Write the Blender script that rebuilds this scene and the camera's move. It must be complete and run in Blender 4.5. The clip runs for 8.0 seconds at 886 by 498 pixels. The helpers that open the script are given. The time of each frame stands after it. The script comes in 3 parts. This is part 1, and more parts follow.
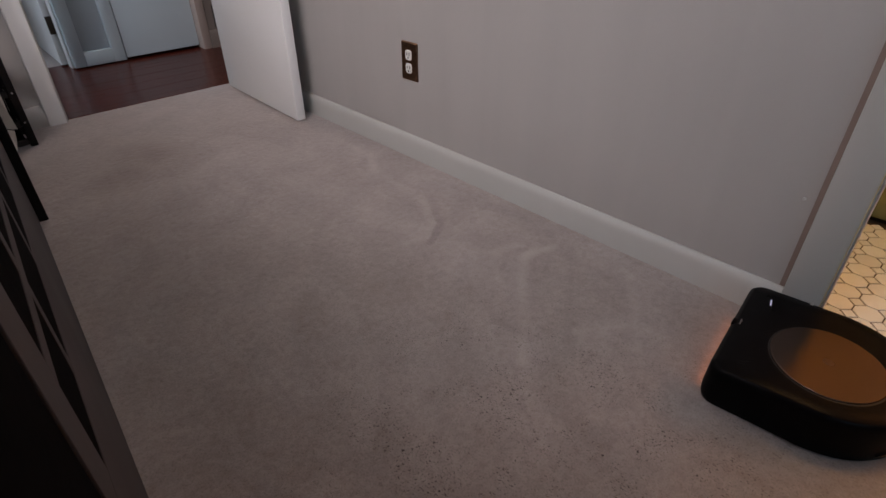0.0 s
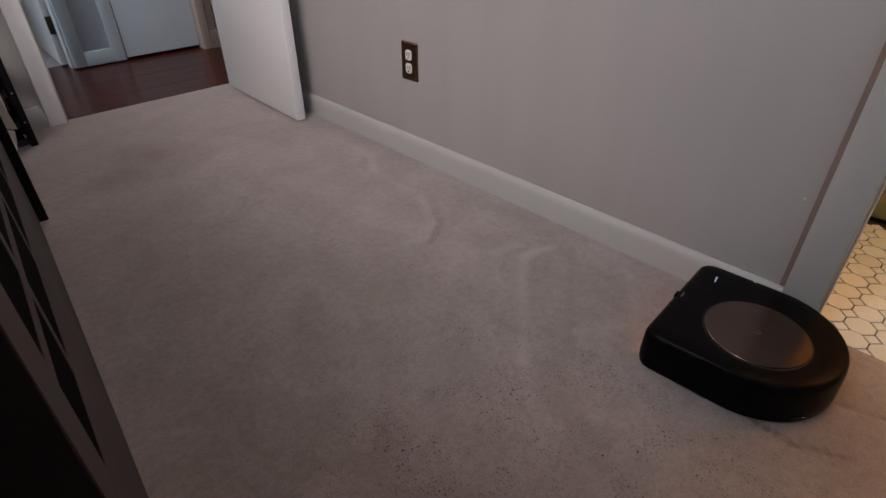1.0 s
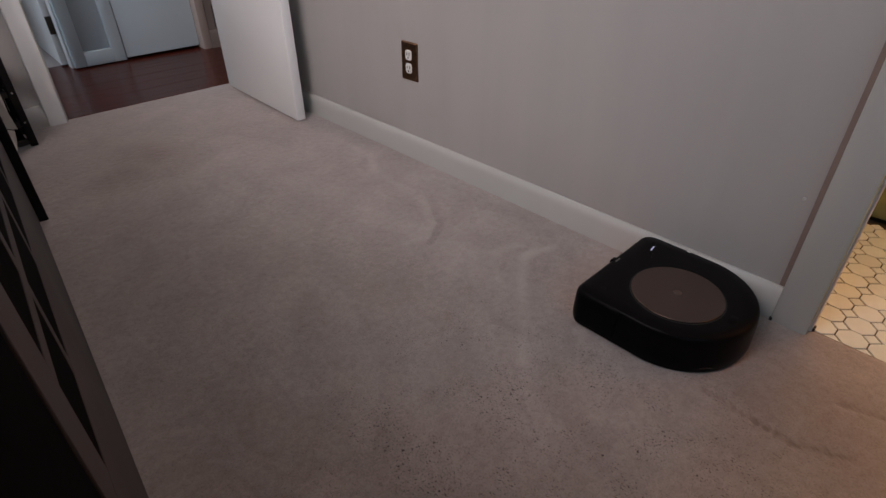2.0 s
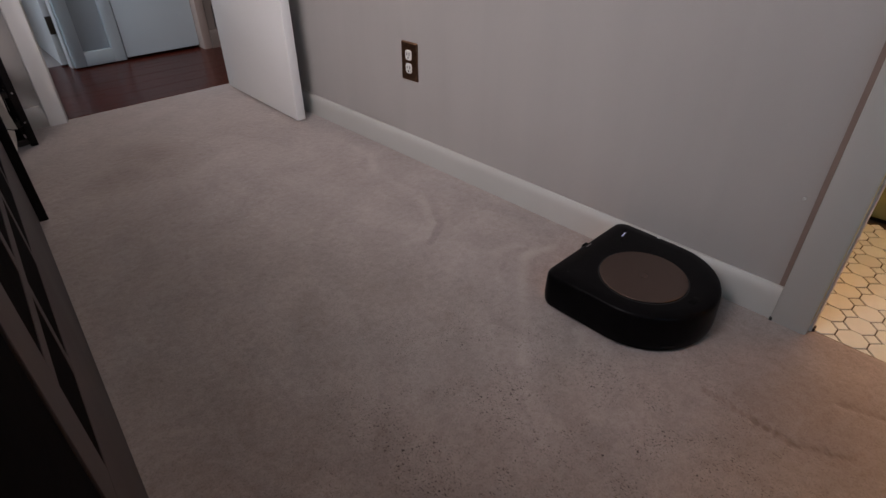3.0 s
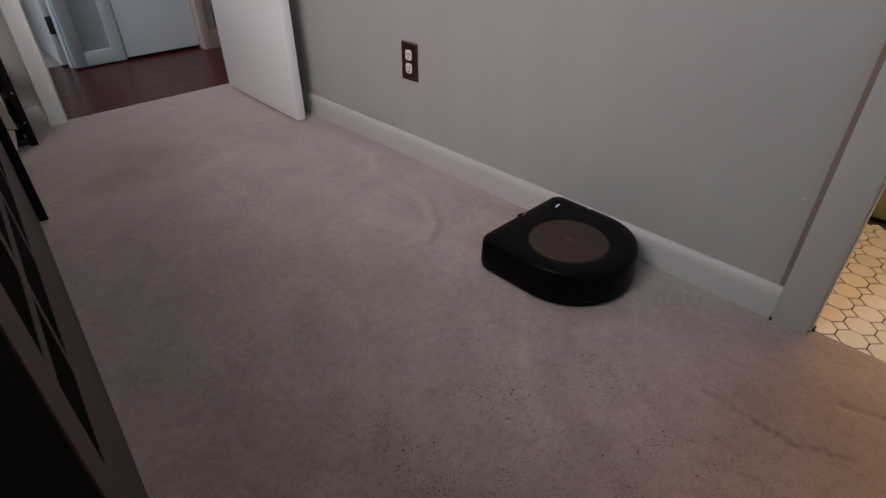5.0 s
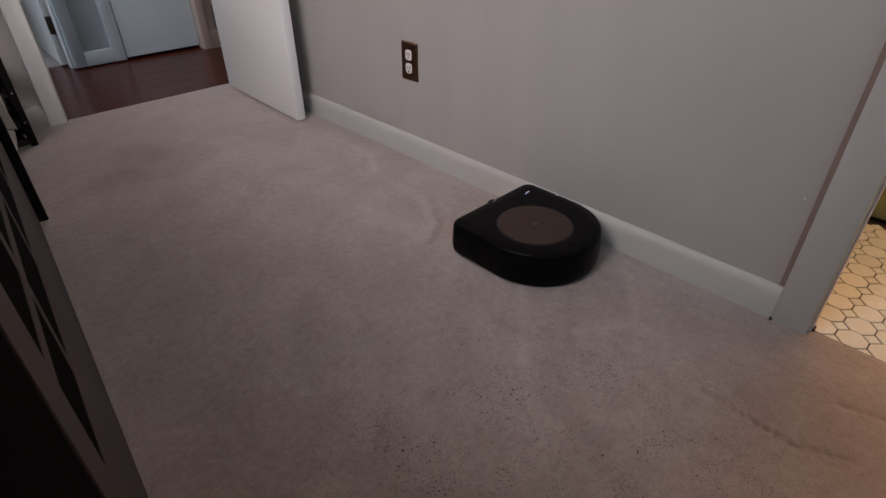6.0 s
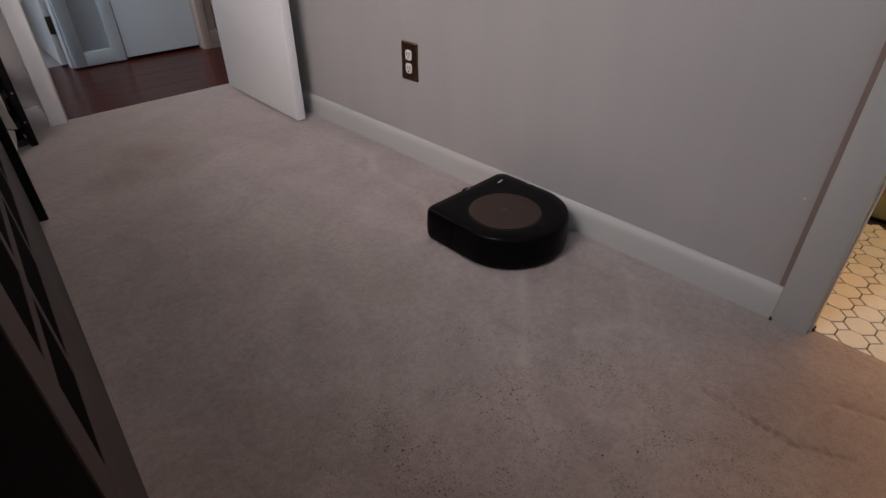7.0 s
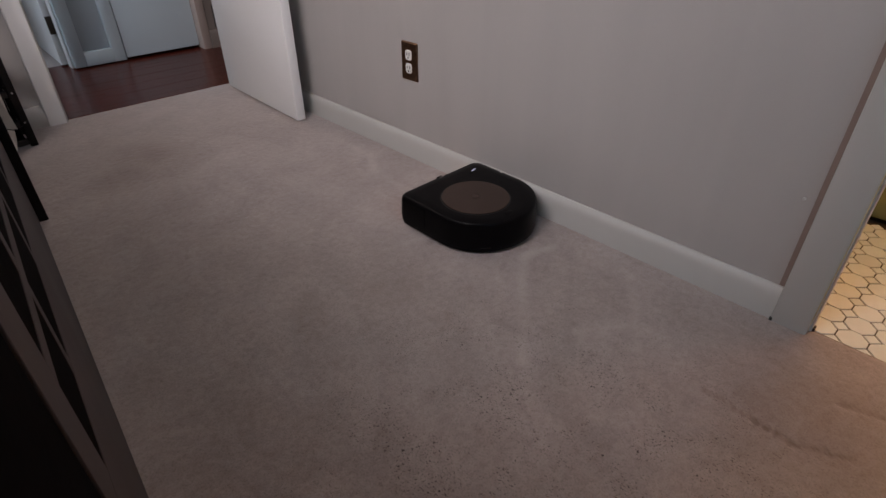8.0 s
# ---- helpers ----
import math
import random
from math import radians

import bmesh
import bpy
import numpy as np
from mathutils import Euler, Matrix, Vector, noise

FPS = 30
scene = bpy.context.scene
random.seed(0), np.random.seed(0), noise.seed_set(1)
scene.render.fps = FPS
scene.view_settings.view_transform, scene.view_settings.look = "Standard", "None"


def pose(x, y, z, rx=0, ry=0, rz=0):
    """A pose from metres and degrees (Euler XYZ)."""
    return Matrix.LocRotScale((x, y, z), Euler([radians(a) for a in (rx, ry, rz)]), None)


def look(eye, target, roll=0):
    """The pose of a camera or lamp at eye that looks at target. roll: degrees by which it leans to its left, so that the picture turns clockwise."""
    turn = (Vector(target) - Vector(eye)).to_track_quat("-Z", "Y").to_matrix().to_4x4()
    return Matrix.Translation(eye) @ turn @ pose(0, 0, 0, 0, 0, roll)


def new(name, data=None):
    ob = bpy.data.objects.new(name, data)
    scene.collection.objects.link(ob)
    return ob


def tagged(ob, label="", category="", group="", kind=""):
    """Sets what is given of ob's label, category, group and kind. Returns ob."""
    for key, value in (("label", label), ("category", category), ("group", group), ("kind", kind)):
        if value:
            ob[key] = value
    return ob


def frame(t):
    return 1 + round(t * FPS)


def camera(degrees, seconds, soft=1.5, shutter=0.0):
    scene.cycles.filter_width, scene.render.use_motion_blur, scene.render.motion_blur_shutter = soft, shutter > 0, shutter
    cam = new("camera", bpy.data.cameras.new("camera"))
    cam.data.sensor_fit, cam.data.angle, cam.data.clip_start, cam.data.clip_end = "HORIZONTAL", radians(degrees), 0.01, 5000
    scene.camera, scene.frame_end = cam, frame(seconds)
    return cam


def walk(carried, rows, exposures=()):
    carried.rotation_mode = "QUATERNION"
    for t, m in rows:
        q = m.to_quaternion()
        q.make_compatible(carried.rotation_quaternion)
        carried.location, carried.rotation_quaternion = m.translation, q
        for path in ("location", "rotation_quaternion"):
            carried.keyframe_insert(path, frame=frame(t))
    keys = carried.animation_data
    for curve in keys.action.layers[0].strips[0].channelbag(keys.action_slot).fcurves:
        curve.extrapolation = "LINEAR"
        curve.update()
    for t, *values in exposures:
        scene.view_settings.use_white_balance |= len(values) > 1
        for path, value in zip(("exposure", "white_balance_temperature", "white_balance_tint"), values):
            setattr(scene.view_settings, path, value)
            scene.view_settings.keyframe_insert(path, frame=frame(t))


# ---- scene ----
cam = camera(78.43, 8.0, soft=1.5)
EYE = (-1.1037, 0.0, 0.7549)
VIEW = look(EYE, (EYE[0] + 0.58119, EYE[1] + 0.59153, EYE[2] - 0.55884), roll=0.0)
walk(cam, [(0.0, VIEW), (8.0, VIEW)], exposures=[(0.0, -0.22, 6510, 18), (8.0, -0.22, 6510, 18)])

# ---- world, lamps ----
world = bpy.data.worlds.new("world")
scene.world = world
world.use_nodes = True
sky = world.node_tree.nodes.new("ShaderNodeTexSky")
sky.sky_type, sky.sun_disc = "NISHITA", False
sky.sun_elevation, sky.sun_rotation = radians(35), radians(250)
world.node_tree.links.new(sky.outputs[0], world.node_tree.nodes["Background"].inputs[0])
world.node_tree.nodes["Background"].inputs[1].default_value = 0.06


def area_lamp(name, eye, target, sx, sy, watts, colour):
    data = bpy.data.lights.new(name, "AREA")
    data.shape, data.size, data.size_y, data.energy, data.color = "RECTANGLE", sx, sy, watts, colour
    ob = new(name, data)
    ob.matrix_world = look(eye, target)
    return ob


# daylight in unseen bedroom window openings, free hall daylight, and lamps of hall and bathroom
area_lamp("daylight_west", (-1.95, 0.45, 1.72), (-0.4, 1.5, 0.3), 1.0, 1.1, 53, (1.0, 0.96, 0.95))
area_lamp("daylight_south", (-1.58, -1.98, 1.78), (-0.2, 0.8, 0.6), 0.8, 0.8, 16, (0.44, 0.77, 1.0))
# hangs free in the hall: cool light of unseen source, no opening there
area_lamp("daylight_hall", (-2.3, 2.9, 1.6), (0, 2.95, 0.8), 0.6, 1.2, 25, (0.68, 0.86, 1.0))
area_lamp("hall_lamp_light", (-0.42, 2.86, 2.36), (-0.5, 1.6, 0), 0.35, 0.35, 10.5, (1.0, 0.88, 0.76))
area_lamp("bathroom_lamp_light", (0.44, 0.14, 2.3), (0.44, 0.14, 0), 0.34, 0.34, 18, (1.0, 0.58, 0.2))
# added fill for the warm light bounced off the bathroom walls
area_lamp("warm_bounce_fill", (1.36, -0.8, 1.7), (-0.4, 0.1, 0.0), 0.6, 0.2, 6.5, (1.0, 0.38, 0.11))


# ---- materials ----
def shade(name, build, rough=0.6, metal=0.0, spec=0.5):
    m = bpy.data.materials.new(name)
    m.use_nodes = True
    nt = m.node_tree
    b = nt.nodes["Principled BSDF"]
    b.inputs["Roughness"].default_value = rough
    b.inputs["Metallic"].default_value = metal
    b.inputs["Specular IOR Level"].default_value = spec
    build(nt, b)
    return m


def coords(nt, scale=(1, 1, 1)):
    tc = nt.nodes.new("ShaderNodeTexCoord")
    mp = nt.nodes.new("ShaderNodeMapping")
    mp.inputs["Scale"].default_value = scale
    nt.links.new(tc.outputs["Object"], mp.inputs[0])
    return mp.outputs[0]


def noise_node(nt, vec, scale, detail=4, rough=0.6, distort=0.0):
    n = nt.nodes.new("ShaderNodeTexNoise")
    n.inputs["Scale"].default_value = scale
    n.inputs["Detail"].default_value = detail
    n.inputs["Roughness"].default_value = rough
    n.inputs["Distortion"].default_value = distort
    nt.links.new(vec, n.inputs["Vector"])
    return n.outputs["Fac"]


def ramp(nt, fac, stops):
    r = nt.nodes.new("ShaderNodeValToRGB")
    el = r.color_ramp.elements
    while len(el) < len(stops):
        el.new(0.5)
    for e, (p, c) in zip(el, stops):
        e.position = p
        e.color = (*c, 1)
    nt.links.new(fac, r.inputs[0])
    return r.outputs[0]


def mix(nt, kind, fac, a, b):
    m = nt.nodes.new("ShaderNodeMix")
    m.data_type, m.blend_type = "RGBA", kind
    for socket, v in ((m.inputs[0], fac), (m.inputs[6], a), (m.inputs[7], b)):
        if isinstance(v, (int, float)):
            socket.default_value = v
        elif isinstance(v, tuple):
            socket.default_value = (*v, 1)
        else:
            nt.links.new(v, socket)
    return m.outputs[2]


def bump(nt, b, height, strength, distance):
    n = nt.nodes.new("ShaderNodeBump")
    n.inputs["Strength"].default_value = strength
    n.inputs["Distance"].default_value = distance
    nt.links.new(height, n.inputs["Height"])
    nt.links.new(n.outputs[0], b.inputs["Normal"])


def painted(name, colour, rough=0.5, grain=220, wear=0.08, depth=0.0006, spec=0.5):
    """Paint with a fine roller texture and faint large unevenness."""
    def build(nt, b):
        v = coords(nt)
        big = noise_node(nt, v, 2.3, 5, 0.6)
        fine = noise_node(nt, v, grain, 3, 0.6)
        lo = tuple(c * (1 - wear) for c in colour)
        hi = tuple(min(1, c * (1 + wear)) for c in colour)
        nt.links.new(ramp(nt, big, [(0.3, lo), (0.7, hi)]), b.inputs["Base Color"])
        nt.links.new(ramp(nt, big, [(0.3, (rough * 0.9,) * 3), (0.7, (rough * 1.1,) * 3)]), b.inputs["Roughness"])
        bump(nt, b, fine, 0.25, depth)
    return shade(name, build, rough, spec=spec)


def wall_build(nt, b):
    """Satin wall paint: roller stipple, and upright strokes that put soft light streaks into colour and gloss."""
    v = coords(nt)
    big = noise_node(nt, v, 2.3, 5, 0.6)
    stroke = noise_node(nt, coords(nt, (1, 7.5, 0.5)), 1.0, 3, 0.55, 0.3)
    stipple = noise_node(nt, v, 170, 3, 0.6)
    col = ramp(nt, big, [(0.3, (0.372, 0.348, 0.33)), (0.7, (0.396, 0.372, 0.353))])
    col = mix(nt, "MULTIPLY", 1.0, col, ramp(nt, stroke, [(0.35, (0.955, 0.955, 0.955)), (0.65, (1, 1, 1))]))
    nt.links.new(col, b.inputs["Base Color"])
    nt.links.new(ramp(nt, stroke, [(0.35, (0.52,) * 3), (0.65, (0.41,) * 3)]), b.inputs["Roughness"])
    bump(nt, b, stipple, 0.25, 0.0008)


def carpet_build(nt, b):
    v = coords(nt)
    tuft = noise_node(nt, v, 300, 2, 0.6)
    clump = noise_node(nt, v, 55, 4, 0.65, 0.4)
    curl = noise_node(nt, v, 130, 3, 0.6, 0.8)
    soil_shade = noise_node(nt, v, 1.7, 4, 0.6)
    # strokes of the pile left by the vacuum: broad bent bands and broken patches
    wave = nt.nodes.new("ShaderNodeTexWave")
    wave.wave_type, wave.rings_direction = "RINGS", "Z"
    for key, value in (("Scale", 2.1), ("Distortion", 5.5), ("Detail", 2.0), ("Detail Scale", 1.3), ("Detail Roughness", 0.5)):
        wave.inputs[key].default_value = value
    nt.links.new(v, wave.inputs["Vector"])
    patch = noise_node(nt, coords(nt, (1.0, 0.7, 1)), 5.5, 4, 0.6, 1.2)
    col = ramp(nt, soil_shade, [(0.3, (0.385, 0.33, 0.31)), (0.7, (0.44, 0.385, 0.366))])
    col = mix(nt, "MULTIPLY", 0.15, col, ramp(nt, wave.outputs["Fac"], [(0.15, (0.74, 0.72, 0.72)), (0.75, (1, 1, 1))]))
    col = mix(nt, "MULTIPLY", 0.45, col, ramp(nt, patch, [(0.35, (0.68, 0.66, 0.66)), (0.62, (1, 1, 1))]))
    col = mix(nt, "MULTIPLY", 0.22, col, ramp(nt, curl, [(0.34, (0.55, 0.52, 0.5)), (0.56, (1, 1, 1))]))
    col = mix(nt, "MULTIPLY", 0.5, col, ramp(nt, clump, [(0.3, (0.7, 0.68, 0.66)), (0.6, (1, 1, 1))]))
    col = mix(nt, "MULTIPLY", 0.36, col, ramp(nt, tuft, [(0.28, (0.4, 0.37, 0.36)), (0.5, (1, 1, 1))]))
    # the leaning pile's light and dark strokes are mixed into the colour
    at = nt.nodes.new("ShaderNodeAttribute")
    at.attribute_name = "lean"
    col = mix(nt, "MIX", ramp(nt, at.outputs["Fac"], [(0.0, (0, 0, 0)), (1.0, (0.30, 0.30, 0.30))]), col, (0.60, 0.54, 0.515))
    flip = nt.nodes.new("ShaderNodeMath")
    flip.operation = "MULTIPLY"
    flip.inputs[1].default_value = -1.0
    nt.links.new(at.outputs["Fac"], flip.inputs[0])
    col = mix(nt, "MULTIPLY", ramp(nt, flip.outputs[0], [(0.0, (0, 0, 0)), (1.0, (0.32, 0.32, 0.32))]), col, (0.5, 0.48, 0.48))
    # soil and painted shadow together, read from the mesh
    soil_shade_in = nt.nodes.new("ShaderNodeAttribute")
    soil_shade_in.attribute_name = "soil_shade"
    col = mix(nt, "MIX", ramp(nt, soil_shade_in.outputs["Fac"], [(0.0, (0, 0, 0)), (1.0, (0.85, 0.85, 0.85))]), col, (0.12, 0.075, 0.06))
    # small dark pits: shade between the tufts painted on, within a placed patch
    hole = noise_node(nt, coords(nt, (1.0, 0.7, 1)), 300, 2, 0.6, 0.8)
    spot = nt.nodes.new("ShaderNodeVectorMath")
    spot.operation = "DISTANCE"
    spot.inputs[1].default_value = (-0.62, 0.25, 0)
    nt.links.new(v, spot.inputs[0])
    near = ramp(nt, spot.outputs["Value"], [(0.18, (1, 1, 1)), (0.52, (0, 0, 0))])
    worn = mix(nt, "MULTIPLY", 1.0, near, ramp(nt, noise_node(nt, v, 11, 3, 0.65), [(0.44, (0.03, 0.03, 0.03)), (0.57, (1, 1, 1))]))
    pit = ramp(nt, hole, [(0.33, (0.06, 0.05, 0.05)), (0.41, (1, 1, 1))])
    col = mix(nt, "MULTIPLY", worn, col, pit)
    nt.links.new(col, b.inputs["Base Color"])
    b.inputs["Sheen Weight"].default_value = 1.0
    b.inputs["Sheen Roughness"].default_value = 0.38
    b.inputs["Sheen Tint"].default_value = (0.95, 0.88, 0.85, 1)
    bump(nt, b, mix(nt, "MIX", 0.5, curl, clump), 0.36, 0.005)


def wood_build(nt, b):
    info = nt.nodes.new("ShaderNodeObjectInfo")
    v = coords(nt, (2.0, 28.0, 28.0))
    grain = noise_node(nt, v, 3.2, 6, 0.6, 0.5)
    col = ramp(nt, grain, [(0.25, (0.034, 0.0055, 0.0028)), (0.6, (0.074, 0.0115, 0.0055)), (0.85, (0.10, 0.018, 0.009))])
    tone = ramp(nt, info.outputs["Random"], [(0, (0.7, 0.68, 0.66)), (1, (1, 1, 1))])
    nt.links.new(mix(nt, "MULTIPLY", 1.0, col, tone), b.inputs["Base Color"])
    b.inputs["Coat Weight"].default_value = 0.05
    b.inputs["Coat Roughness"].default_value = 0.25
    bump(nt, b, grain, 0.15, 0.001)


def tile_build(nt, b):
    info = nt.nodes.new("ShaderNodeObjectInfo")
    cloud = noise_node(nt, coords(nt), 30, 4, 0.6)
    col = ramp(nt, cloud, [(0.3, (0.76, 0.80, 0.78)), (0.7, (0.82, 0.86, 0.84))])
    nt.links.new(mix(nt, "MULTIPLY", 1.0, col, ramp(nt, info.outputs["Random"], [(0, (0.9, 0.89, 0.87)), (1, (1, 1, 1))])), b.inputs["Base Color"])


def black_build(tint, scratch):
    def build(nt, b):
        v = coords(nt)
        dust = noise_node(nt, v, 35, 5, 0.7)
        nt.links.new(ramp(nt, dust, [(0.4, tint), (0.8, tuple(c * 1.5 + 0.002 for c in tint))]), b.inputs["Base Color"])
        bump(nt, b, noise_node(nt, v, 600, 2, 0.5), scratch, 0.0004)
    return build


def bronze_build(nt, b):
    """Brushed bronze: rings round the lid's centre."""
    tc = nt.nodes.new("ShaderNodeTexCoord")
    ln = nt.nodes.new("ShaderNodeVectorMath")
    ln.operation = "LENGTH"
    nt.links.new(tc.outputs["Object"], ln.inputs[0])
    n = nt.nodes.new("ShaderNodeTexNoise")
    n.noise_dimensions = "1D"
    n.inputs["Scale"].default_value = 1400
    n.inputs["Detail"].default_value = 4
    nt.links.new(ln.outputs["Value"], n.inputs["W"])
    nt.links.new(ramp(nt, n.outputs["Fac"], [(0.3, (0.10, 0.070, 0.060)), (0.7, (0.138, 0.097, 0.083))]), b.inputs["Base Color"])
    b.inputs["Anisotropic"].default_value = 0.6
    tn = nt.nodes.new("ShaderNodeTangent")
    tn.direction_type, tn.axis = "RADIAL", "Z"
    nt.links.new(tn.outputs[0], b.inputs["Tangent"])
    bump(nt, b, n.outputs["Fac"], 0.08, 0.0003)


def copper_build(nt, b):
    n = noise_node(nt, coords(nt, (1, 1, 14)), 60, 4, 0.6)
    nt.links.new(ramp(nt, n, [(0.3, (0.10, 0.055, 0.035)), (0.7, (0.2, 0.115, 0.07))]), b.inputs["Base Color"])


def glow(name, colour, strength):
    def build(nt, b):
        b.inputs["Base Color"].default_value = (*colour, 1)
        b.inputs["Emission Color"].default_value = (*colour, 1)
        b.inputs["Emission Strength"].default_value = strength
    return shade(name, build, 0.4)


def plain(name, colour, rough=0.5, metal=0.0):
    def build(nt, b):
        n = noise_node(nt, coords(nt), 40, 3)
        nt.links.new(ramp(nt, n, [(0.3, tuple(c * 0.88 for c in colour)), (0.7, colour)]), b.inputs["Base Color"])
    return shade(name, build, rough, metal)


def cloth_build(nt, b):
    v = coords(nt)
    weave = noise_node(nt, v, 400, 2, 0.5)
    nt.links.new(ramp(nt, noise_node(nt, v, 9, 4), [(0.3, (0.5, 0.47, 0.42)), (0.7, (0.62, 0.59, 0.54))]), b.inputs["Base Color"])
    bump(nt, b, weave, 0.4, 0.001)


M_WALL = shade("wall_paint", wall_build, 0.45, spec=0.75)
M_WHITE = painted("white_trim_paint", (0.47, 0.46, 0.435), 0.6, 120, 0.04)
M_DOOR = painted("white_door_paint", (0.80, 0.79, 0.775), 0.4, 140, 0.03)
M_CEIL = painted("ceiling_paint", (0.58, 0.57, 0.55), 0.8, 90, 0.03)
M_HALLDOOR = painted("hall_door_paint", (0.50, 0.57, 0.60), 0.4, 120, 0.04)
# hall door paint darkened to hold the shade of the recessed panels
M_RECESS_SHADE = painted("hall_door_recess_shade", (0.31, 0.355, 0.385), 0.4, 120, 0.05)
M_TAN = painted("tan_trim_paint", (0.34, 0.27, 0.235), 0.5, 120, 0.05)
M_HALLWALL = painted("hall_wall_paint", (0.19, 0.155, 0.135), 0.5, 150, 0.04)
M_OLIVE = painted("olive_cabinet_paint", (0.36, 0.36, 0.15), 0.4, 60, 0.12)
M_BATHWALL = painted("bathroom_wall_paint", (0.66, 0.55, 0.4), 0.5, 120, 0.05)
# shadow along the casing, put into a brown colour
M_GAP_SHADOW = painted("brown_gap_shadow", (0.23, 0.17, 0.145), 0.6, 90, 0.2)
M_BARE = painted("worn_bare_wood_edge", (0.58, 0.47, 0.27), 0.6, 60, 0.25)
M_STRIP = painted("threshold_wood", (0.12, 0.075, 0.04), 0.5, 60, 0.2)
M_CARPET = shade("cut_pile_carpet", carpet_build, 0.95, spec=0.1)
M_WOOD = shade("cherry_floorboard", wood_build, 0.26, spec=0.32)
M_TILE = shade("ivory_glazed_tile", tile_build, 0.22)
M_GROUT = plain("dark_grout", (0.06, 0.042, 0.028), 0.9)
M_BLACK = shade("black_lacquer", black_build((0.004, 0.0035, 0.004), 0.05), 0.22, spec=0.25)
M_ROBOT = shade("matte_black_plastic", black_build((0.0025, 0.0021, 0.0025), 0.15), 0.34, spec=0.06)
M_ROBOT_SIDE = shade("dark_bumper_plastic", black_build((0.002, 0.0018, 0.002), 0.1), 0.4, spec=0.05)
M_ROBOT_GLOSS = plain("glossy_black_plastic", (0.013, 0.013, 0.014), 0.2)
M_BRONZE = shade("brushed_bronze", bronze_build, 0.2, 1.0)
M_EMBLEM = plain("pale_bronze_emblem", (0.14, 0.098, 0.083), 0.3, 1.0)
M_COPPER = shade("aged_copper_plate", copper_build, 0.38, 1.0)
M_IVORY = plain("ivory_socket_plastic", (0.68, 0.66, 0.62), 0.3)
M_ANCHOR = plain("grey_anchor_plastic", (0.5, 0.49, 0.47), 0.4)
M_DARK = plain("dark_slot", (0.01, 0.009, 0.008), 0.6)
M_STEEL = plain("dull_steel", (0.35, 0.34, 0.33), 0.4, 1.0)
M_RACK = plain("glossy_black_lip", (0.012, 0.011, 0.012), 0.18)
M_HINGE = plain("dark_bronze_hinge", (0.06, 0.045, 0.035), 0.4, 0.8)
M_GREY = painted("taupe_lattice_paint", (0.060, 0.052, 0.053), 0.6, 80, 0.06, spec=0.2)
M_VOID = shade("matte_black_inside", black_build((0.003, 0.0026, 0.003), 0.1), 1.0, spec=0.03)
M_CLOTH = shade("cream_canvas", cloth_build, 0.9)
M_AMBER_GLOW = glow("amber_front_light", (1.0, 0.31, 0.07), 3.0)
M_LED = glow("white_led", (0.7, 0.74, 1.0), 0.35)
M_BULB = glow("warm_lamp_glass", (1.0, 0.72, 0.4), 3.0)


# ---- mesh helpers ----
def add_box(bm, lo, hi, bev=0.0, seg=2):
    size = [b - a for a, b in zip(lo, hi)]
    mid = [(a + b) / 2 for a, b in zip(lo, hi)]
    r = bmesh.ops.create_cube(bm, size=1.0, matrix=Matrix.Translation(mid) @ Matrix.Diagonal((*size, 1)))
    if bev:
        edges = list({e for v in r["verts"] for e in v.link_edges})
        bmesh.ops.bevel(bm, geom=edges, offset=bev, segments=seg, affect="EDGES", profile=0.5)


def add_prism(bm, outline, rings):
    """Stacked rings of one outline: rings are (inset, z); outline(inset) gives points."""
    loops = []
    for inset, z in rings:
        loops.append([bm.verts.new((x, y, z)) for x, y in outline(inset)])
    for a, b in zip(loops, loops[1:]):
        n = len(a)
        for i in range(n):
            bm.faces.new((a[i], a[(i + 1) % n], b[(i + 1) % n], b[i]))
    bm.faces.new(loops[-1])
    bm.faces.new(list(reversed(loops[0])))


def mesh_of(name, bm, material, smooth=False):
    bmesh.ops.recalc_face_normals(bm, faces=bm.faces)
    me = bpy.data.meshes.new(name)
    bm.to_mesh(me)
    bm.free()
    me.materials.append(material)
    if smooth:
        me.polygons.foreach_set("use_smooth", [True] * len(me.polygons))
        me.set_sharp_from_angle(angle=radians(35))
    return me


def part(name, bm, material, parent=None, label="", smooth=False, at=None):
    ob = new(name, mesh_of(name, bm, material, smooth))
    if parent is not None:
        ob.parent = parent
    if at is not None:
        ob.matrix_basis = at
    return tagged(ob, label)


def boxes(*items, bev=0.0):
    bm = bmesh.new()
    for lo, hi in items:
        add_box(bm, lo, hi, bev)
    return bm


def cyl(r, z0, z1, n=20, bev=0.0):
    bm = bmesh.new()
    add_prism(bm, lambda i: [((r - i) * math.cos(2 * math.pi * k / n), (r - i) * math.sin(2 * math.pi * k / n)) for k in range(n)],
              [(0, z0), (0, z1 - bev), (bev, z1)] if bev else [(0, z0), (0, z1)])
    return bm


def empty(name, at, label, category, group=""):
    ob = new(name)
    ob.empty_display_size = 0.05
    ob.matrix_basis = at
    return tagged(ob, label, category, group)


def structure(name, bm, material, label, smooth=False):
    return tagged(part(name, bm, material, label=label, smooth=smooth), category=name.rstrip("_0123456789").replace("_", " "), kind="structure")


# ---- the room ----
Y1 = 2.43          # face of the wall with the hall opening
TOP = 2.44
OPEN_L, OPEN_R = -0.725, -0.02
JAMB = 0.07        # bathroom door jamb
DOOR_H = 2.03


